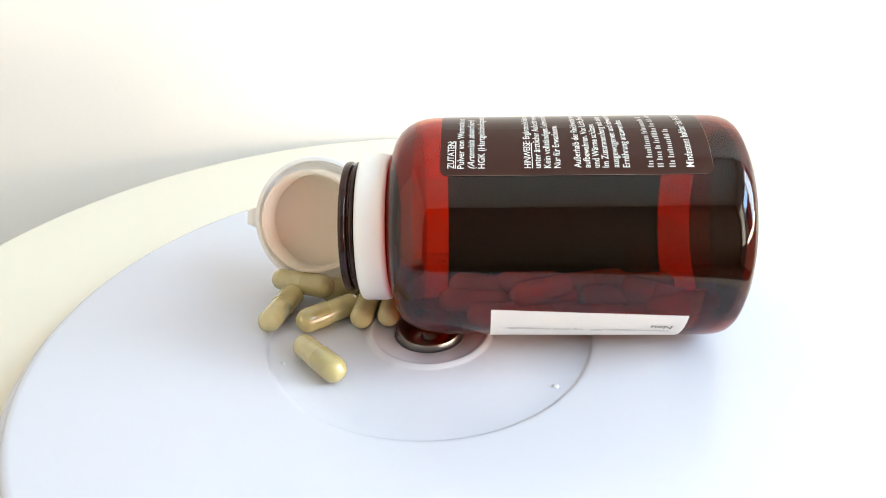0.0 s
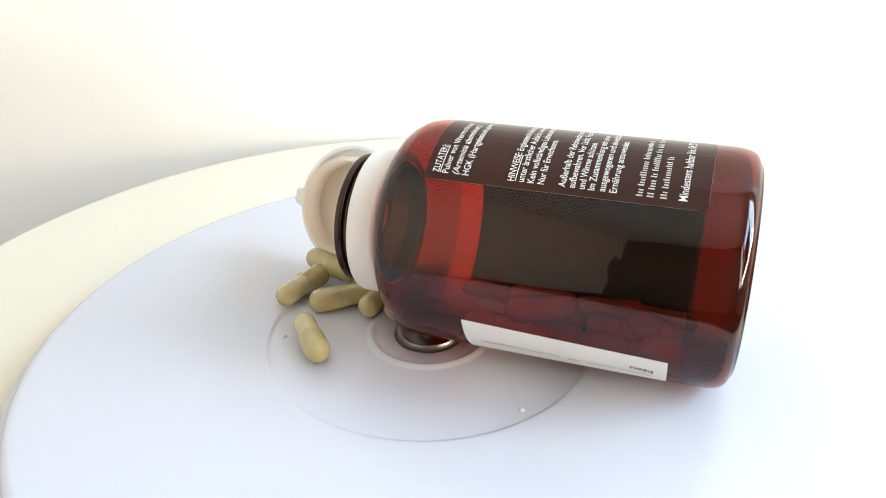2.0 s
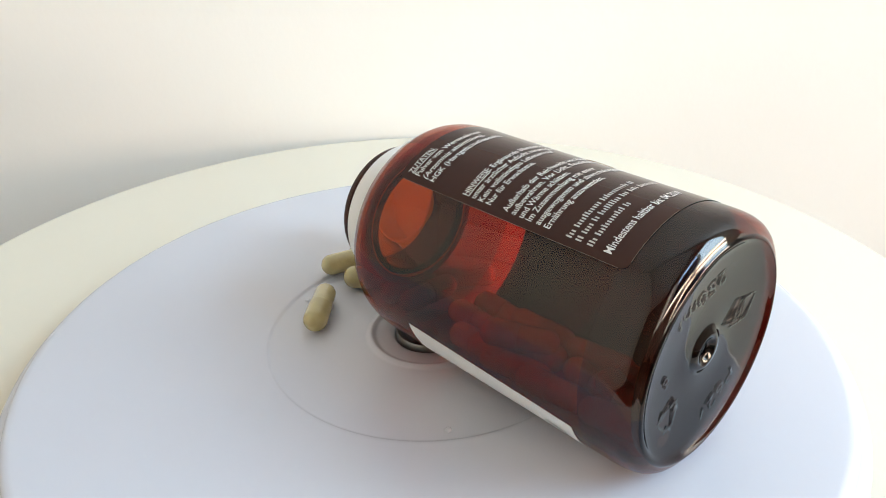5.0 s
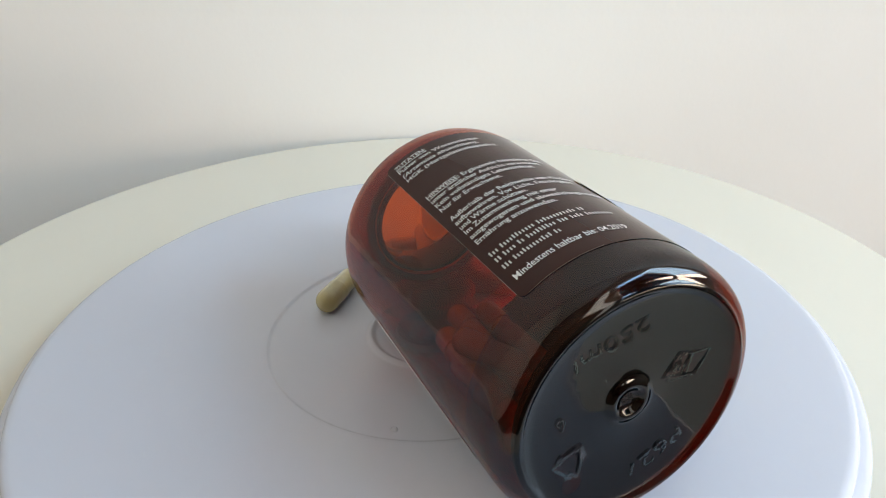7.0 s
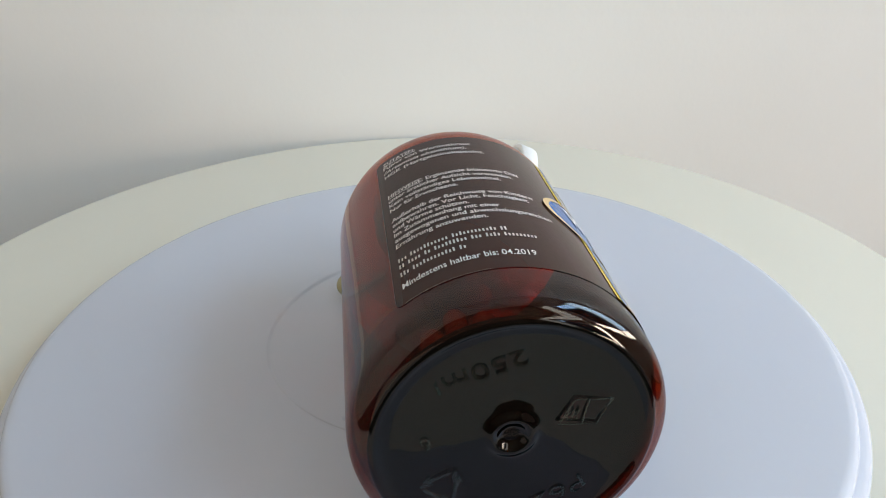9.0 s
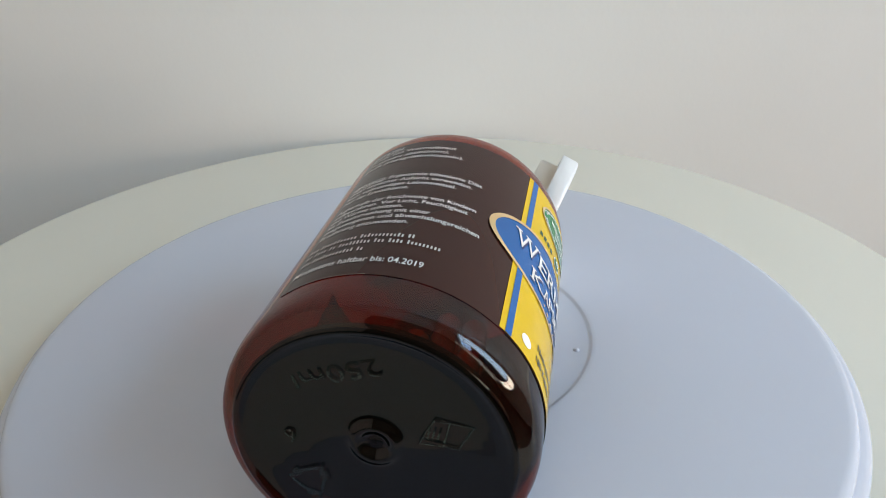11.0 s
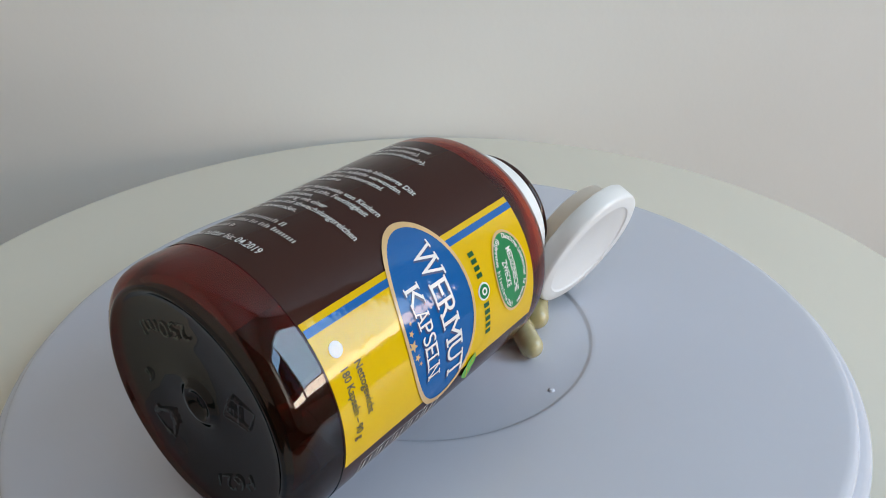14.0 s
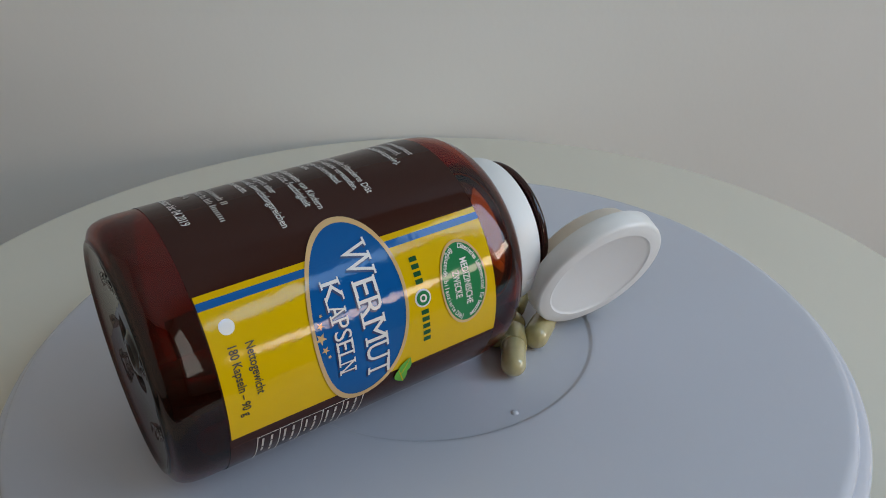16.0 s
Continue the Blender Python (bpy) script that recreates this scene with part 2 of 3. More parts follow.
def window(name, ys, zs, bars_at, label):
    """A white painted frame with its sill; bars_at: the upright bars between casements."""
    ob = tagged(new(name), label, "window", kind="structure")
    for y0, y1, z0, z1 in [(ys[0], ys[0] + 0.05, *zs), (ys[1] - 0.05, ys[1], *zs), (ys[0] + 0.05, ys[1] - 0.05, zs[0], zs[0] + 0.05), (ys[0] + 0.05, ys[1] - 0.05, zs[1] - 0.05, zs[1])] + [
            (y - 0.028, y + 0.028, zs[0] + 0.05, zs[1] - 0.05) for y in bars_at]:
        part("window_frame", box(X1 + 0.005, X1 + 0.045, y0, y1, z0, z1, 0.004), M_FRAME, ob)
    part("window_sill", box(X1 - 0.06, X1 - 0.002, ys[0] - 0.04, ys[1] + 0.04, zs[0] - 0.03, zs[0] - 0.002, 0.005), M_FRAME, ob)


window("window_1", WIN_Y, WIN_Z, (MULLION,), "white-framed two-casement window letting in daylight")
# unseen frame, added round the fill light
window("fill_window", FILL_Y, FILL_Z, (), "unseen white-framed window added for fill light")

# ---- outside the window: ground and the tree that darkens one casement ----
structure("ground", box(X1 + 3.0, 600, -600, 600, -3.3, -3.0), M_GRASS, "green lawn outside the window")
tree = tagged(new("tree"), "leafy green tree standing outside the window", "tree")
trunk = revolve([(0, -3.0), (0.20, -3.0), (0.13, -0.5), (0.10, 2.0), (0.05, 5.0), (0, 6.5)], 12)
part("trunk", trunk, M_BARK, tree, m=pose(8.5, -6.0, 0))


def crown():
    """Many small leaves in clumps round the trunk."""
    r = random.Random(7)
    bm = bmesh.new()
    clumps = [Vector((8.5 + r.gauss(0, 0.55), -6.0 + r.gauss(0, 1.1), r.uniform(1.2, 7.4))) for _ in range(64)]
    for c in clumps:
        for _ in range(70):
            p = c + Vector((r.gauss(0, 0.26), r.gauss(0, 0.26), r.gauss(0, 0.24)))
            u = Vector((r.gauss(0, 1), r.gauss(0, 1), r.gauss(0, 1))).normalized()
            v = u.orthogonal().normalized() * 0.055
            u *= 0.10
            bm.faces.new([bm.verts.new(p + d) for d in (-u, v, u, -v)])
    return bm


part("crown", crown(), M_FOLIAGE, tree, smooth=False)

# ---- round table ----
TZ = -0.59 * S
table = tagged(new("round_table"), "small round table with a smooth cream laminate top", "table")
TR, TX, TY = 6.14 * S, -0.249 * S, 0.868 * S
prof = [(0, TZ), (TR - 0.0015, TZ)] + arc(TR - 0.0015, TZ - 0.0015, 0.0015, 90, 0, 5)[1:] + arc(TR - 0.0015, TZ - 0.0205, 0.0015, 0, -90, 5) + [(0, TZ - 0.022)]
part("tabletop", revolve(prof, 160), M_TABLE, table, m=pose(TX, TY, 0))
for i in range(4):
    a = radians(45 + 90 * i)
    leg = revolve([(0, Z0), (0.012, Z0), (0.016, TZ - 0.0222), (0, TZ - 0.0222)], 20)
    part("leg", leg, M_TABLE, table, m=pose(TX + 0.13 * math.cos(a), TY + 0.13 * math.sin(a), 0))

# ---- turntable ----
base = tagged(new("motor_housing"), "low grey plastic motor housing under the turntable plate", "turntable motor")
part("housing_shell", revolve([(0, TZ), (2.7 * S, TZ), (2.8 * S, TZ + 0.002), (2.8 * S, -0.0105), (0, -0.0105)], 96), M_BASE, base)

plate = tagged(new("turntable_plate"), "round cool-white plastic turntable plate with a steel hub", "turntable")
R1, R2 = 3.763 * S, 1.554 * S
REC = -0.0007
prof = [(0.332 * S, REC - 0.004), (0.332 * S, REC - 0.0006), (0.35 * S, REC - 0.0001), (0.50 * S, REC), (0.535 * S, REC + 0.0003), (0.555 * S, REC + 0.0010), (0.58 * S, REC + 0.0010),
        (0.605 * S, REC + 0.0003), (0.63 * S, REC), (R2 - 0.0012, REC), (R2 - 0.0006, REC + 0.0001), (R2 - 0.0002, REC + 0.0005), (R2 + 0.0003, -0.00005), (R2 + 0.0012, 0), (R1 - 0.003, 0)]
prof += [(R1 - 0.0015, -0.0002), (R1 - 0.0005, -0.0008), (R1, -0.0018), (R1 + 0.0001, -0.0030), (R1 + 0.0014, -0.0033), (R1 + 0.0026, -0.0038), (R1 + 0.0034, -0.0050), (R1 + 0.0036, -0.0065),
         (R1 + 0.0036, -0.0100), (0.332 * S, -0.0100)]
part("disc", revolve(prof, 220, close=True), M_PLATE, plate, angle=70)
hub = [(0, REC + 0.0012), (0.04 * S, REC + 0.0010), (0.075 * S, REC + 0.0002), (0.085 * S, REC - 0.0012), (0.15 * S, REC - 0.0016), (0.22 * S, REC - 0.0006), (0.27 * S, REC + 0.0008),
       (0.295 * S, REC + 0.0016), (0.315 * S, REC + 0.0017), (0.325 * S, REC + 0.0011), (0.33 * S, REC - 0.0002), (0.33 * S, -0.0099), (0, -0.0099)]
part("hub", revolve(hub, 64), M_CHROME, plate, "polished steel dished hub")
for a in (-0.706, 1.429, -2.84):
    part("locating_pip", revolve([(0, 0.0006), (0.0005, 0.00052), (0.0009, 0.0002), (0.0011, -0.0002)], 16), M_PLATE, plate,
         m=pose(1.414 * S * math.cos(a), 1.414 * S * math.sin(a), REC))

# ---- bottle ----
BOTTLE = pose(0.678 * S, 0.179 * S, 1.0 * S + 0.0001, 0, 0, math.degrees(3.0677))
bottle = tagged(new("pill_bottle"), "amber plastic pill bottle lying open on its side with yellow label", "pill bottle")
ALONG = pose(0, 0, 0, 0, 90, 0)     # lathe axis z turned to the bottle's axis x

outer = [(0, -1.985), (0.05, -1.985), (0.085, -1.993), (0.10, -2.018), (0.14, -2.022), (0.165, -2.0), (0.21, -1.992), (0.45, -2.003), (0.62, -2.018), (0.74, -2.034), (0.795, -2.044), (0.82, -2.054), (0.838, -2.066), (0.853, -2.070), (0.868, -2.067),
         (0.879, -2.058), (0.890, -2.049), (0.908, -2.043), (0.945, -2.024), (0.972, -1.99), (0.989, -1.94), (0.997, -1.885), (1.0, -1.83), (1.0, -1.66), (1.0, -1.2), (1.0, -0.4), (1.0, 0.3), (1.0, 0.57), (0.992, 0.655), (0.972, 0.73), (0.935, 0.805), (0.88, 0.87), (0.81, 0.92),
         (0.73, 0.95), (0.65, 0.97), (0.61, 0.98), (0.585, 1.0), (0.575, 1.05), (0.57, 1.265), (0.575, 1.27), (0.60, 1.275), (0.605, 1.285), (0.605, 1.30), (0.595, 1.31), (0.565, 1.318), (0.565, 1.33),
         (0.60, 1.335), (0.61, 1.35), (0.61, 1.385), (0.60, 1.40), (0.57, 1.405), (0.53, 1.40), (0.52, 1.38)]
inner = [(0.52, 1.0), (0.54, 0.96), (0.62, 0.93), (0.78, 0.87), (0.87, 0.80), (0.93, 0.72), (0.96, 0.63), (0.97, 0.55), (0.97, -1.66), (0.965, -1.84), (0.93, -1.94), (0.86, -1.985), (0.80, -1.995), (0.70, -1.985), (0, -1.955)]
iw, jw = outer.index((0.879, -2.058)), outer.index((0.585, 1.0))
hw = outer.index((1.0, -1.66))
part("heel", revolve([(r * S, s * S) for r, s in outer[iw:hw + 1]], 128), M_HEEL, bottle, "thick amber rounded heel, tint also darkened for refraction shade", ALONG, angle=60)
part("heel", revolve([(r * S, s * S) for r, s in inner[-7:-3]], 128), M_HEELIN, bottle, "inner face of the amber heel", ALONG, angle=60)
sw = outer.index((0.972, 0.73))
part("shoulder", revolve([(r * S, s * S) for r, s in outer[sw:jw + 1]], 128), M_SHOULDER, bottle, "amber rounded shoulder, tinted darker for its shade at grazing views", ALONG, angle=60)
part("body", revolve([(r * S, s * S) for r, s in outer[hw:sw + 1]], 128), M_AMBER, bottle, "glossy amber translucent bottle body", ALONG, angle=60)
part("body_lining", revolve([(r * S, s * S) for r, s in inner[1:-6]], 128), M_LINING, bottle, "inner face of the amber bottle wall", ALONG, angle=60)
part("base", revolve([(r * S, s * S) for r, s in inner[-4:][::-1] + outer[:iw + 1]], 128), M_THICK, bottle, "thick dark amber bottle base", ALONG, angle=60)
part("neck", revolve([(r * S, s * S) for r, s in outer[jw:] + inner[:2]], 96), M_NECK, bottle, "dark amber threaded bottle neck", ALONG, angle=60)


def wrap(bm, lift, cut=0.05):
    """Bends a flat layout onto the bottle: x is the turn in radians, y the place along the axis, both in bottle radii."""
    for _ in range(4):
        long = [e for e in bm.edges if abs(e.verts[0].co.x - e.verts[1].co.x) > cut]
        if not long:
            break
        bmesh.ops.subdivide_edges(bm, edges=long, cuts=1)
        bmesh.ops.triangulate(bm, faces=[f for f in bm.faces if len(f.verts) > 4])
    r = S + lift
    for v in bm.verts:
        ph, s, d = v.co.x, v.co.y, v.co.z
        v.co = Vector((s * S, (r + d) * math.cos(ph), (r + d) * math.sin(ph)))
    bm.normal_update()
    bmesh.ops.reverse_faces(bm, faces=[f for f in bm.faces if f.normal.y * f.calc_center_median().y + f.normal.z * f.calc_center_median().z < 0])
    return bm


def patch(p0, p1, s0, s1, corner=0.0, corners=(0, 0, 0, 0)):
    """A flat rectangle with chosen round corners."""
    bm = bmesh.new()
    pts = []
    for (cx, cy, a0), c in zip(((p1, s1, 0), (p0, s1, 90), (p0, s0, 180), (p1, s0, 270)), corners):
        if c:
            ox, oy = (cx - corner if cx == p1 else cx + corner), (cy - corner if cy == s1 else cy + corner)
            pts += arc(ox, oy, corner, a0, a0 + 90, 6)
        else:
            pts.append((cx, cy))
    if not any(corners):
        n = max(1, int((p1 - p0) / 0.05))
        rows = [[bm.verts.new((p0 + (p1 - p0) * i / n, s, 0)) for i in range(n + 1)] for s in (s0, s1)]
        for i in range(n):
            bm.faces.new((rows[0][i], rows[0][i + 1], rows[1][i + 1], rows[1][i]))
        return bm
    f = bm.faces.new([bm.verts.new((x, y, 0)) for x, y in pts])
    xs = np.arange(p0 + 0.05, p1, 0.05)
    for x in xs:
        bmesh.ops.bisect_plane(bm, geom=bm.verts[:] + bm.edges[:] + bm.faces[:], plane_co=(x, 0, 0), plane_no=(1, 0, 0))
    return bm


def ellipse(pc, sc, rp, rs, tilt=0.0, inner=0.0, seg=64, rings=5):
    bm = bmesh.new()
    ct, st = math.cos(radians(tilt)), math.sin(radians(tilt))
    rows = []
    for k in range(rings + 1):
        f = inner + (1 - inner) * k / rings
        row = []
        for i in range(seg):
            a = 2 * math.pi * i / seg
            x, y = rp * f * math.cos(a), rs * f * math.sin(a)
            row.append(bm.verts.new((pc + ct * x - st * y, sc + st * x + ct * y, 0)))
        rows.append(row)
    if not inner:
        bmesh.ops.delete(bm, geom=rows[0][1:], context="VERTS")
        rows[0] = rows[0][:1]
    for a, b in zip(rows, rows[1:]):
        for i in range(seg):
            j = (i + 1) % seg
            bm.faces.new((a[0], b[i], b[j]) if len(a) == 1 else (a[i], b[i], b[j], a[j]))
    return bm


def letters(body, height, width=None, squeeze=1.0, shear=0.0, bold=0.0, align="LEFT"):
    """A flat bmesh of the words, cap height and width in bottle radii, starting at the origin."""
    cu = bpy.data.curves.new("words", "FONT")
    cu.body, cu.size, cu.shear, cu.offset, cu.align_x, cu.resolution_u = body, 1.0, shear, bold, align, 3
    ob = new("words", cu)
    me = bpy.data.meshes.new_from_object(ob.evaluated_get(bpy.context.evaluated_depsgraph_get()))
    bpy.data.objects.remove(ob)
    bpy.data.curves.remove(cu)
    bm = bmesh.new()
    bm.from_mesh(me)
    bpy.data.meshes.remove(me)
    k = height / 0.70
    xs = [v.co.x for v in bm.verts]
    kx = width / (max(xs) - min(xs)) if width else k * squeeze
    x0 = min(xs) if align == "LEFT" else 0
    for v in bm.verts:
        v.co = Vector(((v.co.x - x0) * kx, v.co.y * k, 0))
    return bm


def place(bm, x, y, turn=0.0):
    c, s = math.cos(radians(turn)), math.sin(radians(turn))
    for v in bm.verts:
        v.co = Vector((x + c * v.co.x - s * v.co.y, y + s * v.co.x + c * v.co.y, v.co.z))
    return bm


def merged(*bms):
    out = bmesh.new()
    for b in bms:
        me = bpy.data.meshes.new("piece")
        b.to_mesh(me)
        b.free()
        out.from_mesh(me)
        bpy.data.meshes.remove(me)
    return out


L1, L2, L3, L4, L5 = 0.00012, 0.00024, 0.00034, 0.00044, 0.00054
label = part("label", wrap(patch(0.885, 4.55, -1.70, 0.50, 0.06, (0, 1, 1, 0)), L1), M_LABEL, bottle, "dark brown glossy wrap-around label")
part("label_edge", wrap(merged(patch(0.885, 0.8870, -1.64, 0.44), patch(0.95, 1.5, -1.70, -1.6982)), L2), M_EDGE, label, "thin light edge of the label")

# printed lines on the brown side: words, start, place along the axis, cap height
PH0 = 0.952
LINES = [("ZUTATEN:", 0.385, 0.056, 0.30), ("Pulver von Wermutkraut", 0.305, 0.056, 0.745), ("HGK (Hartgelatinekapseln).", 0.135, 0.056, 0.83),
         ("HINWEISE: Ergänzende bilanzierte Diät", -0.24, 0.056, 1.035), ("unter ärztlicher Aufsicht verwenden.", -0.32, 0.056, 0.97), ("Kein vollständiges Lebensmittel.", -0.40, 0.056, 0.86),
         ("Nur für Erwachsene.", -0.48, 0.056, 0.53),
         ("Außerhalb der Reichweite von Kindern", -0.645, 0.056, 1.05), ("aufbewahren. Vor Licht, Feuchtigkeit", -0.72, 0.056, 1.00), ("und Wärme schützen.", -0.795, 0.056, 0.56),
         ("Im Zusammenhang mit einer", -0.87, 0.056, 0.76), ("ausgewogenen und abwechslungsreichen", -0.95, 0.056, 1.12), ("Ernährung anzuwenden.", -1.035, 0.056, 0.65),
         ("Mindestens haltbar bis: 04.2019", -1.548, 0.064, 0.855)]
for words, s, h, w in LINES:
    part("text_line", wrap(place(letters(words, h, w, bold=0.006), PH0, s), L2), M_INK, label, "line of small white print", smooth=False)
part("text_line", wrap(place(letters("(Artemisia absinthium),", 0.056, 0.70, shear=0.25, bold=0.006), PH0, 0.22), L2), M_INK, label, "line of small white italic print", smooth=False)
for s, w in ((0.37, 0.30), (-0.255, 0.27)):
    part("underline", wrap(patch(PH0, PH0 + w, s, s + 0.007), L2), M_INK, label, "thin white underline", smooth=False)


def bars(x, s, h, widths, gap):
    out = []
    for w in widths:
        out.append(patch(x, x + w, s, s + h))
        x += w + gap
    return merged(*out)


def letter_bars(x, s, h, counts, pitch):
    """Words reduced to plain upright bars, one a letter."""
    r = random.Random(int(1000 * abs(s)))
    out = []
    for n in counts:
        for k in range(n):
            top = h if k == 0 or r.random() < 0.25 else h * 0.72
            out.append(patch(x, x + pitch * 0.52, s, s + top))
            x += pitch
        x += pitch * 0.8
    return merged(*out)


for s, counts in ((-1.225, (3, 11, 12, 2)), (-1.305, (2, 4, 2, 9, 3, 4, 9)), (-1.40, (3, 12, 2))):
    part("printed_bar", wrap(letter_bars(PH0, s, 0.048, counts, 0.0245), L2), M_PALE, label, "line of small white print as plain bars", smooth=False)

# yellow panel with its blue oval
panel = part("yellow_panel", wrap(patch(2.352, 3.40, -1.69, 0.495), L2), M_YELLOW, bottle, "bright yellow front panel of the label")
part("stripe", wrap(patch(2.398, 2.452, -1.69, 0.495), L3), M_STRIPE, panel, "blue stripe along the panel edge")
part("dot", wrap(ellipse(2.592, -1.553, 0.052, 0.052, seg=24, rings=2), L3), M_PAPER, panel, "small white dot")
part("net_weight_text", wrap(merged(place(letters("Nettogewicht", 0.060, 0.37, bold=0.017), 2.725, -1.475), place(letters("180 Kapseln – 90 g", 0.060, 0.505, bold=0.017), 2.72, -1.59)), L3),
     M_BLACK, panel, "small black print", smooth=False)
OP, OS_ = 2.812, -0.655
oval = part("oval", wrap(ellipse(OP, OS_, 0.712, 0.380, tilt=-5, inner=0.93, rings=2), L4), M_GOLD, panel, "gold rim of the blue oval")
part("oval_field", wrap(ellipse(OP, OS_, 0.668, 0.357, tilt=-5, rings=8), L3), M_BLUE, oval, "deep blue oval field")


def serif(bm, caps):
    """Adds short bars to the stem ends of one letter."""
    y0, y1 = min(v.co.y for v in bm.verts), max(v.co.y for v in bm.verts)
    x0, x1 = min(v.co.x for v in bm.verts), max(v.co.x for v in bm.verts)
    out, t = [], caps * 0.085
    for y, up in ((y0, 1), (y1, -1)):
        for e in bm.edges:
            a, b = sorted((e.verts[0].co.x, e.verts[1].co.x))
            if e.is_boundary and max(abs(v.co.y - y) for v in e.verts) < 1e-4 and b - a > caps * 0.05:
                ext = caps * (0.12 if b - a < 0.45 * (x1 - x0) else 0.06)
                lo, hi = a - ext, b + (ext if b - a < 0.45 * (x1 - x0) else 0.0)
                out.append(patch(lo, hi, *sorted((y, y + up * t))))
    return merged(bm, *out)


def tall_word(body, x, s, width, caps, big):
    """A word in serif capitals with a taller first letter."""
    first = serif(letters(body[0], caps * big, width * 0.20 * big), caps)
    rest = []
    wide = {"W": 1.5, "M": 1.25, "E": 0.85, "L": 0.8, "P": 0.85, "S": 0.85}
    gap = 0.16
    total = sum(wide.get(ch, 1.0) + gap for ch in body[1:]) - gap
    k, at = width * 0.76 / total, width * (0.20 * big + 0.035)
    for ch in body[1:]:
        rest.append(place(serif(letters(ch, caps, wide.get(ch, 1.0) * k), caps), at, 0))
        at += (wide.get(ch, 1.0) + gap) * k
    return place(merged(first, *rest), x, s)


for dx, dy, lift, mat in ((0.012, -0.012, L4, M_SHADE), (0, 0, L5, M_INK)):
    part("word", wrap(tall_word("WERMUT", 2.335 + dx, -0.665 + dy, 0.99, 0.185, 1.15), lift), mat, oval, "large white capitals" if mat == M_INK else "dark shadow behind the capitals", smooth=False)
    part("word", wrap(tall_word("KAPSELN", 2.535 + dx, -0.885 + dy, 0.655, 0.132, 1.1), lift), mat, oval, "white capitals" if mat == M_INK else "dark shadow behind the capitals", smooth=False)


def star(x, s, r):
    bm = bmesh.new()
    c = bm.verts.new((x, s, 0))
    ring = [bm.verts.new((x + (r if i % 2 == 0 else r * 0.42) * math.cos(math.pi * i / 5), s + (r if i % 2 == 0 else r * 0.42) * math.sin(math.pi * i / 5), 0)) for i in range(10)]
    for i in range(10):
        bm.faces.new((c, ring[i], ring[(i + 1) % 10]))
    return bm


for x, s, r in ((2.735, -0.945, 0.016), (2.80, -0.965, 0.027), (2.885, -0.98, 0.045), (2.975, -0.965, 0.03), (3.03, -0.945, 0.016)):
    part("star", wrap(star(x, s, r), L4), M_GOLD, oval, "small gold star", smooth=False)

# trade name above the oval as plain shapes, and the green seal
part("trade_mark", wrap(merged(bars(2.560, -0.186, 0.062, (0.036,) * 4, 0.020), bars(2.962, -0.186, 0.062, (0.036,) * 5, 0.020)), L3), M_MARKINK, panel, "dark green plain trade mark", smooth=False)
emblem = part("emblem", wrap(ellipse(2.872, -0.155, 0.068, 0.068, seg=32, rings=2), L3), M_INK, panel, "round white and green emblem")
part("emblem_field", wrap(ellipse(2.872, -0.155, 0.055, 0.055, seg=32, rings=2), L4), M_GREEN, emblem)
part("emblem_mark", wrap(ellipse(2.872, -0.155, 0.030, 0.030, inner=0.55, seg=24, rings=1), L5), M_INK, emblem)
seal = part("seal", wrap(ellipse(2.872, 0.215, 0.330, 0.205, inner=0.93, rings=2), L4), M_GOLD, panel, "gold rim of the green oval seal")
part("seal_field", wrap(ellipse(2.872, 0.215, 0.312, 0.193, rings=6), L3), M_GREEN, seal, "glossy dark green oval")
part("seal_text", wrap(merged(place(letters("MEDIZINISCHE", 0.058, 0.36, bold=0.015), 2.69, 0.215), place(letters("ZWECKE", 0.058, 0.21, bold=0.015), 2.765, 0.125)), L4), M_INK, seal, "white capitals", smooth=False)


def ring_text(words, pc, sc, rp, rs, a0, a1, h, flip):
    out = []
    n = len(words)
    for i, ch in enumerate(words):
        if ch == " ":
            continue
        a = radians(a0 + (a1 - a0) * (i + 0.5) / n)
        x, y = pc + rp * math.cos(a), sc + rs * math.sin(a)
        tang = math.degrees(math.atan2(rs * math.cos(a), -rp * math.sin(a)))
        out.append(place(letters(ch, h, squeeze=0.85, bold=0.01, align="CENTER"), x, y, tang + (180 if flip else 0)))
    return merged(*out)


part("seal_text", wrap(ring_text("Diätetisches Lebensmittel für besondere", 2.872, 0.215, 0.262, 0.148, 172, 8, 0.038, True), L4), M_INK, seal, "white lettering round the seal", smooth=False)
part("seal_text", wrap(ring_text("(Ergänzende bilanzierte Diät)", 2.872, 0.215, 0.292, 0.176, 195, 345, 0.038, False), L4), M_INK, seal, "white lettering round the seal", smooth=False)


def leaf(x, s, length, width, turn):
    bm = bmesh.new()
    n = 10
    a = [bm.verts.new((length * i / n, width * math.sin(math.pi * (i / n) ** 0.8), 0)) for i in range(n + 1)]
    b = [bm.verts.new((length * i / n, -width * math.sin(math.pi * (i / n) ** 0.8), 0)) for i in range(n + 1)]
    for i in range(n):
        bm.faces.new((a[i], a[i + 1], b[i + 1], b[i]))
    bmesh.ops.remove_doubles(bm, verts=bm.verts[:], dist=1e-6)
    return place(bm, x, s, turn)


part("printed_leaf", wrap(leaf(3.47, -0.375, 0.17, 0.055, 155), L5), M_LEAF, panel, "printed bright green leaf", smooth=False)
part("printed_leaf", wrap(leaf(3.40, -0.40, 0.19, 0.055, 20), L5), M_LEAF, panel, "printed bright green leaf", smooth=False)

for x, s, ln, turn in ((3.46, -0.372, 0.14, 155), (3.41, -0.397, 0.16, 20)):
    part("leaf_vein", wrap(place(patch(0, ln, -0.003, 0.003), x, s, turn), 0.00062), M_YELLOW, panel, "pale vein of the printed leaf", smooth=False)

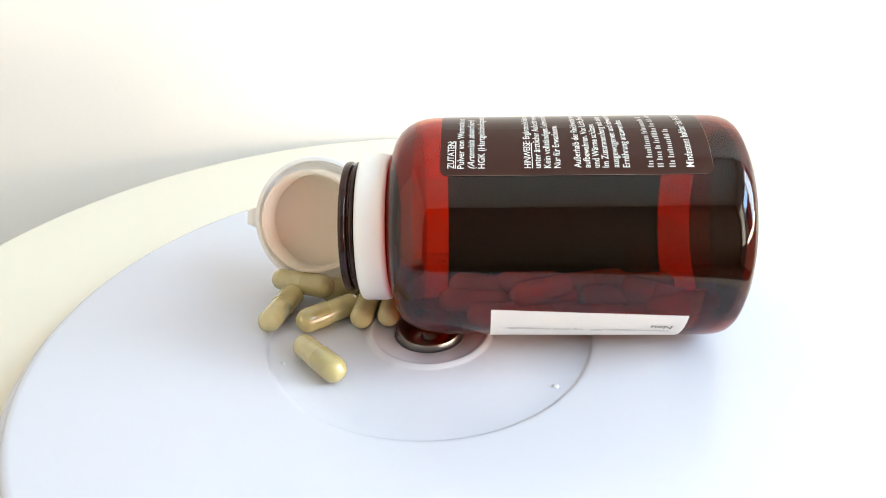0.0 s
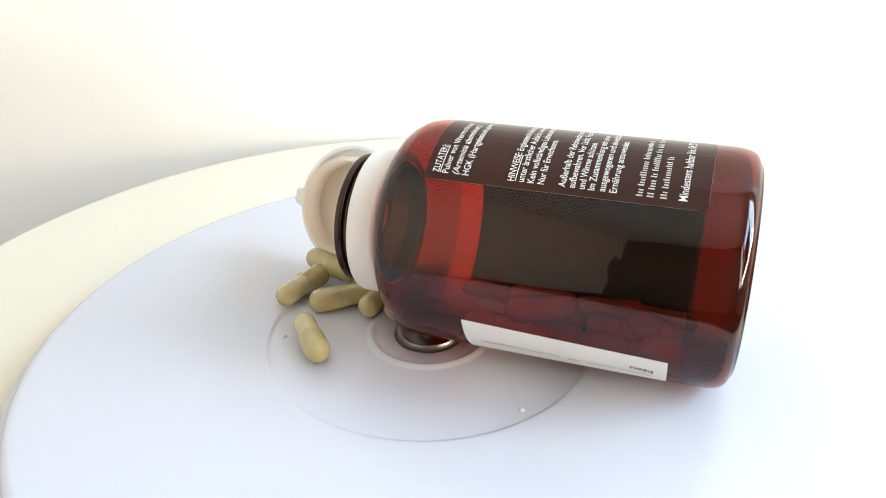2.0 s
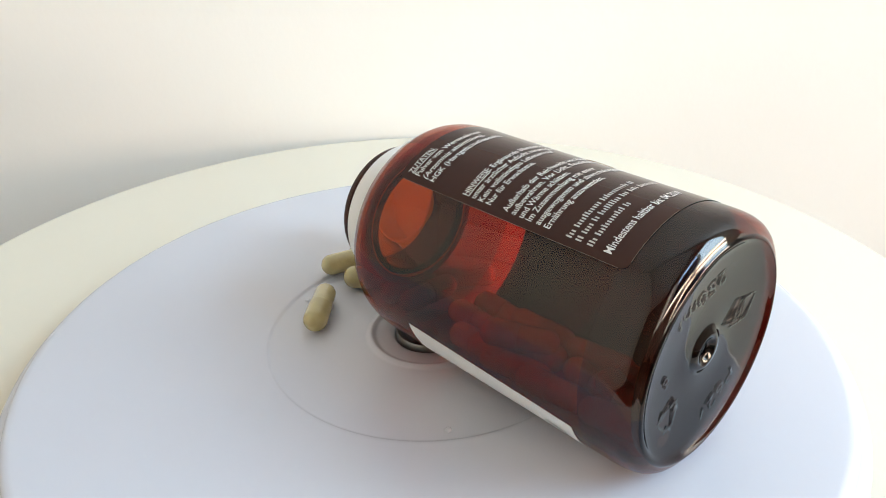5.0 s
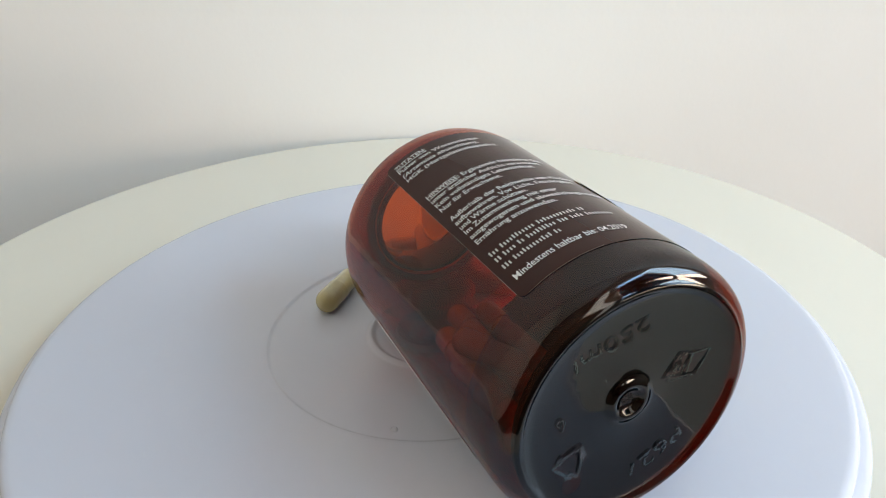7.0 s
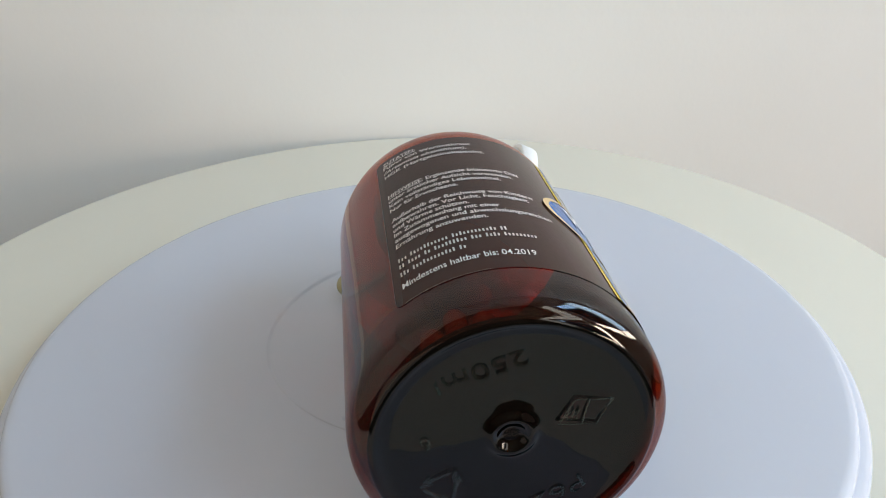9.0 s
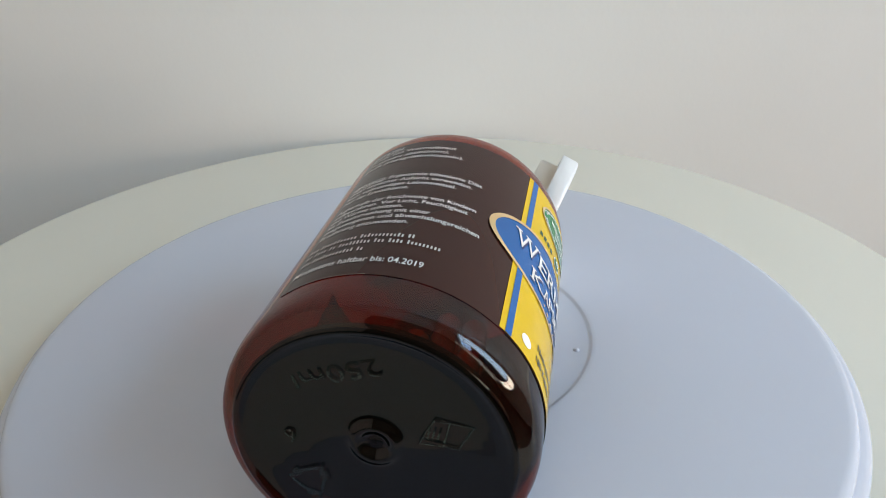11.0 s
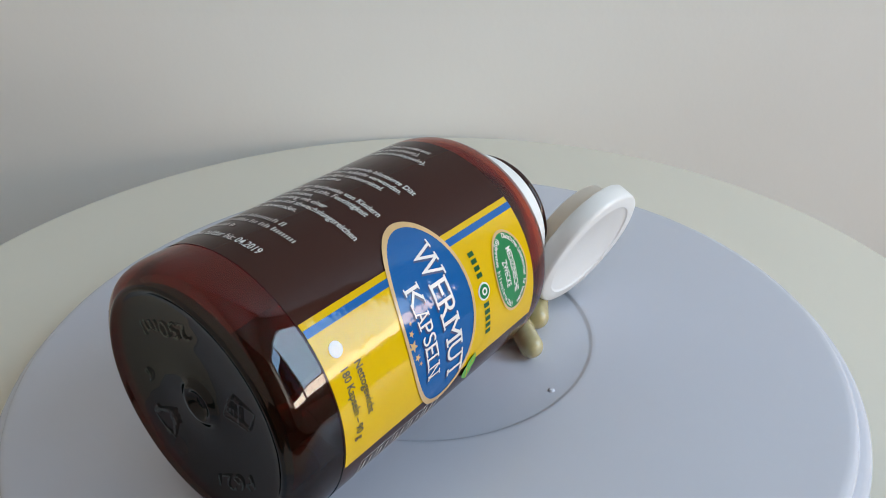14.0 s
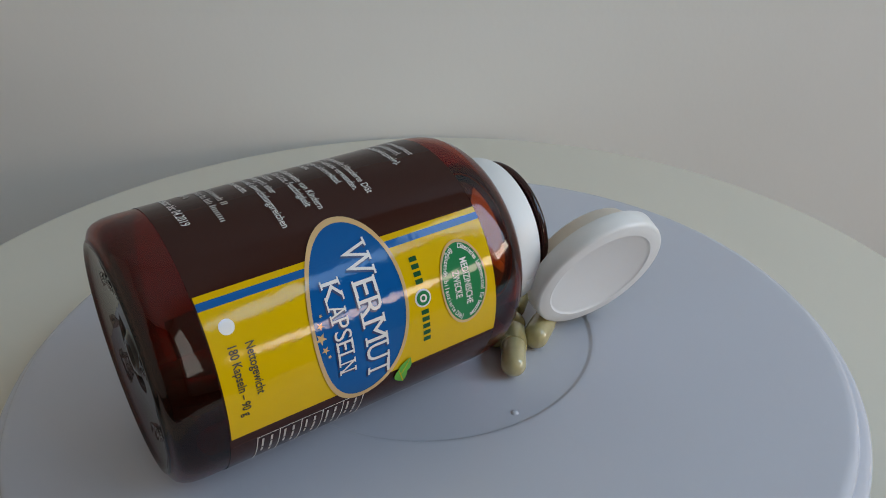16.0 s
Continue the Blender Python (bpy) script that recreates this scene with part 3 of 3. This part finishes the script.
# printed table under the yellow panel: outlined cells with illegible print
cells = []
for k in range(6):
    s0 = -1.51 + 0.165 * k
    cells += [patch(3.50, 4.3, s0, s0 + 0.006)]
cells += [patch(3.50, 3.506, -1.51, -0.675), patch(3.95, 3.956, -1.51, -0.675), patch(4.29, 4.296, -1.51, -0.675)]
part("table_lines", wrap(merged(*cells), L2), M_INK, label, "thin white outlines of a printed table", smooth=False)
part("printed_bar", wrap(merged(*[bars(3.54, -1.475 + 0.165 * k + d, 0.016, (0.07, 0.10, 0.05) if d else (0.12, 0.06), 0.02) for k in range(5) for d in (0.0, 0.065)]), L2), M_PALE, label,
     "illegible white print in the table", smooth=False)

# white paper sticker, stuck on a little askew


def slant(bm):
    for v in bm.verts:
        v.co.x += 0.052 * (v.co.y - 0.085)
    return bm


sticker = part("sticker", wrap(slant(patch(5.20, 5.976, -1.58, 0.085)), L1), M_PAPER, bottle, "white paper sticker along the underside")


def turned(bm):
    """Print that runs towards the neck."""
    for v in bm.verts:
        v.co = Vector((-v.co.y, v.co.x, 0))
    return bm


part("sticker_text", wrap(slant(place(turned(letters("Neu", 0.072, 0.18, bold=0.006)), 5.80, -1.475)), L2), M_BLACK, sticker, "black print", smooth=False)
part("sticker_text", wrap(slant(place(turned(letters("Wermut Kapseln, 180   mg ohne Zusatzstoffe", 0.052, 1.42)), 5.70, -1.475)), L2), M_GREY, sticker, "small grey print", smooth=False)

# raised marks on the base
FACE = -2.008 * S


def base_mark(bm, u, v, turn=-17.0):
    """Raised plastic marks on the base, which read upside down as the bottle lies."""
    place(bm, 0, 0, -turn)
    r = bmesh.ops.extrude_face_region(bm, geom=bm.faces[:])
    for w in [e for e in r["geom"] if isinstance(e, bmesh.types.BMVert)]:
        w.co.z = 0.016
    for w in bm.verts:
        w.co = Vector((FACE - w.co.z * S, (u + w.co.x) * S, (v - w.co.y) * S))
    return bm


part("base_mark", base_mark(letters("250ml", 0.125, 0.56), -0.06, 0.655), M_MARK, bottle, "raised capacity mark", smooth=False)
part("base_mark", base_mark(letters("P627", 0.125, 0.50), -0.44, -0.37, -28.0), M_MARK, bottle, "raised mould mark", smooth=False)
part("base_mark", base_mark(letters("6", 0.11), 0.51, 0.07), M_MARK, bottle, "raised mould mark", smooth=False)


def outline(pts, w):
    bm = bmesh.new()
    n = len(pts)
    c = sum((Vector(p) for p in pts), Vector((0, 0))) / n
    a = [bm.verts.new((*p, 0)) for p in pts]
    b = [bm.verts.new((*(c + (Vector(p) - c) * (1 - w)), 0)) for p in pts]
    for i in range(n):
        j = (i + 1) % n
        bm.faces.new((a[i], a[j], b[j], b[i]))
    return bm


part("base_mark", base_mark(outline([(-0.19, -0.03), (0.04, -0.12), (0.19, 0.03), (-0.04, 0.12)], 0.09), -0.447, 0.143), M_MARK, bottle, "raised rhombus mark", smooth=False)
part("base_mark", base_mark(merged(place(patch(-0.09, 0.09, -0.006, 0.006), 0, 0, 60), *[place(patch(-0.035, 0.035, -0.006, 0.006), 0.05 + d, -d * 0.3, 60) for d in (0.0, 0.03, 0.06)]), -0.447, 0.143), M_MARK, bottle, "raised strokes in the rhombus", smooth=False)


def bent_arrow(turn):
    """One of the three folded arrows of the recycling mark."""
    w = 0.024
    shaft = [place(patch(-0.085, 0.045, -w / 2, w / 2), 0, -0.085), place(patch(-0.04, 0.03, -w / 2, w / 2), -0.098, -0.055, 60)]
    head = bmesh.new()
    head.faces.new([head.verts.new(p) for p in ((0.045, -0.125, 0), (0.105, -0.085, 0), (0.045, -0.045, 0))])
    return place(merged(*shaft, head), 0, 0, turn)


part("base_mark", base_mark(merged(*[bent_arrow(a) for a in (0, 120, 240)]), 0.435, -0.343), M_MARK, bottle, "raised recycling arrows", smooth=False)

# closure: white ring on the neck, hinge and open lid
ring = part("closure_ring", revolve([(r * S, s * S) for r, s in ((0.578, 0.995), (0.655, 0.985), (0.675, 1.0), (0.682, 1.03), (0.68, 1.225), (0.672, 1.245), (0.65, 1.255), (0.585, 1.255))], 96, close=True),
            M_WHITE, bottle, "white plastic closure ring round the neck", ALONG, angle=50)
LID_C, LID_N = Vector((-1.13, 0.98, 0.745)) * S, Vector((0.179, 0.904, -0.389)).normalized()
LID_U = Vector((-LID_N.y, LID_N.x, 0)).normalized()
LID_V = LID_N.cross(LID_U)
LID = Matrix.Translation(LID_C) @ Matrix((LID_U, LID_V, LID_N)).transposed().to_4x4()
TO_LID = BOTTLE.inverted() @ LID
RL, TL = 0.655, 0.18
lid_prof = [(0, TL - 0.015), (0.50, TL - 0.015), (0.515, TL - 0.008), (0.525, TL + 0.002), (0.54, TL), (RL - 0.03, TL), (RL - 0.008, TL - 0.01), (RL, TL - 0.035), (RL + 0.004, 0.01), (RL - 0.005, 0.0), (RL - 0.04, 0.0),
            (RL - 0.05, 0.012), (RL - 0.05, 0.10), (0, 0.10)]
lid = part("lid", revolve([(r * S, h * S) for r, h in lid_prof], 96), M_LIDW, bottle, "white plastic snap lid hinged open", TO_LID, angle=50)
part("lid_inner_face", revolve([(r * S, h * S) for r, h in ((0, 0.082), (0.47, 0.082), (0.47, 0.096), (0, 0.096))], 64), M_LIDWARM, lid, "inner face of the lid, tinted beige for amber light")
part("plug", revolve([(r * S, h * S) for r, h in ((0.53, 0.098), (0.525, -0.15), (0.515, -0.175), (0.495, -0.18), (0.48, -0.165), (0.475, 0.098))], 96, close=True), M_LIDWARM, lid,
     "sealing collar inside the lid, tinted beige for amber light", angle=50)
tab = box(RL - 0.02, RL + 0.105, -0.11, 0.11, 0.02, 0.075, 0.02)
for v in tab.verts:
    if v.co.x > RL + 0.05:
        v.co.y *= 0.72
    v.co *= S
part("thumb_tab", tab, M_LIDW, lid, "small thumb tab on the lid rim")
hinge = box(-RL - 0.10, -RL + 0.02, -0.09, 0.09, 0.0, 0.05, 0.015)
for v in hinge.verts:
    v.co *= S
part("hinge", hinge, M_LIDW, lid, "thin white plastic hinge strap")

# ---- capsules ----
CR, CL = 0.0038, 0.0217


def capsule():
    """A two-piece hard capsule lying along x, its middle at the origin."""
    ob = tagged(new("capsule"), "olive-green two-piece powder capsule lying on the plate", "capsule", group="spilled capsules")
    half = CL / 2
    rb = CR - 0.0003
    body = [(0, -half)] + [(rb * math.cos(radians(a)), -half + rb + rb * math.sin(radians(a))) for a in range(-75, 1, 15)] + [(rb, 0.003), (0, 0.003)]
    cap = [(0, 0.0005), (rb, 0.0005), (CR, 0.0006), (CR, half - CR)] + [(CR * math.cos(radians(a)), half - CR + CR * math.sin(radians(a))) for a in range(15, 76, 15)] + [(0, half)]
    part("capsule_body", revolve(body, 24), M_CAPS, ob, m=ALONG)
    part("capsule_cap", revolve(cap, 24), M_CAPS2, ob, m=ALONG)
    return ob


SPILLED = []
first = capsule()
ONPLATE = [(-1.005, -0.522, -51, 0), (-1.465, 0.305, 71, 0), (-0.987, 0.222, 214, 0), (-1.285, 0.665, -22, 0.09),
           (-0.61, 0.35, 78, 0), (-0.36, 0.365, 82, 0), (-0.305, 0.855, 226, 0), (-0.80, 0.745, 27, 0)]
for k, (x, y, az, up) in enumerate(ONPLATE):
    z = CR + (REC if math.hypot(x, y) < 1.45 else 0.0)
    m = pose(x * S, y * S, z + up * S, 0, 0, az)
    ob = first if k == 0 else copy_thing(first, m)
    SPILLED.append((ob, m))
rnd = random.Random(11)
INSIDE = []
for layer, (z, ys) in enumerate(((-0.80, (-0.30, 0.0, 0.30)), (-0.64, (-0.48, -0.17, 0.17, 0.48)))):
    for y in ys:
        for s in (-1.55, -1.0, -0.45, 0.1):
            if rnd.random() < (0.1, 0.65)[layer] or layer and s > -0.3:
                continue
            lean = rnd.uniform(-35, 35) if layer else rnd.uniform(-12, 12)
            m = BOTTLE @ pose((s + rnd.uniform(-0.15, 0.15)) * S, y * 0.9 * S, (z + rnd.uniform(-0.02, 0.05)) * S, 0, rnd.uniform(-6, 6), lean + rnd.choice((0, 180)))
            ob = tagged(copy_thing(first, m), "olive-green powder capsule inside the amber bottle", group="capsules in the bottle")
            INSIDE.append((ob, m))


def motions():
    """The plate turns steadily and carries all that lies on it."""
    times = [i * 0.5 for i in range(33)]
    for thing, m in [(plate, Matrix.Identity(4)), (bottle, BOTTLE)] + SPILLED + INSIDE:
        walk(thing, [(t, pose(0, 0, 0, 0, 0, -SPIN * t) @ m) for t in times])


motions()
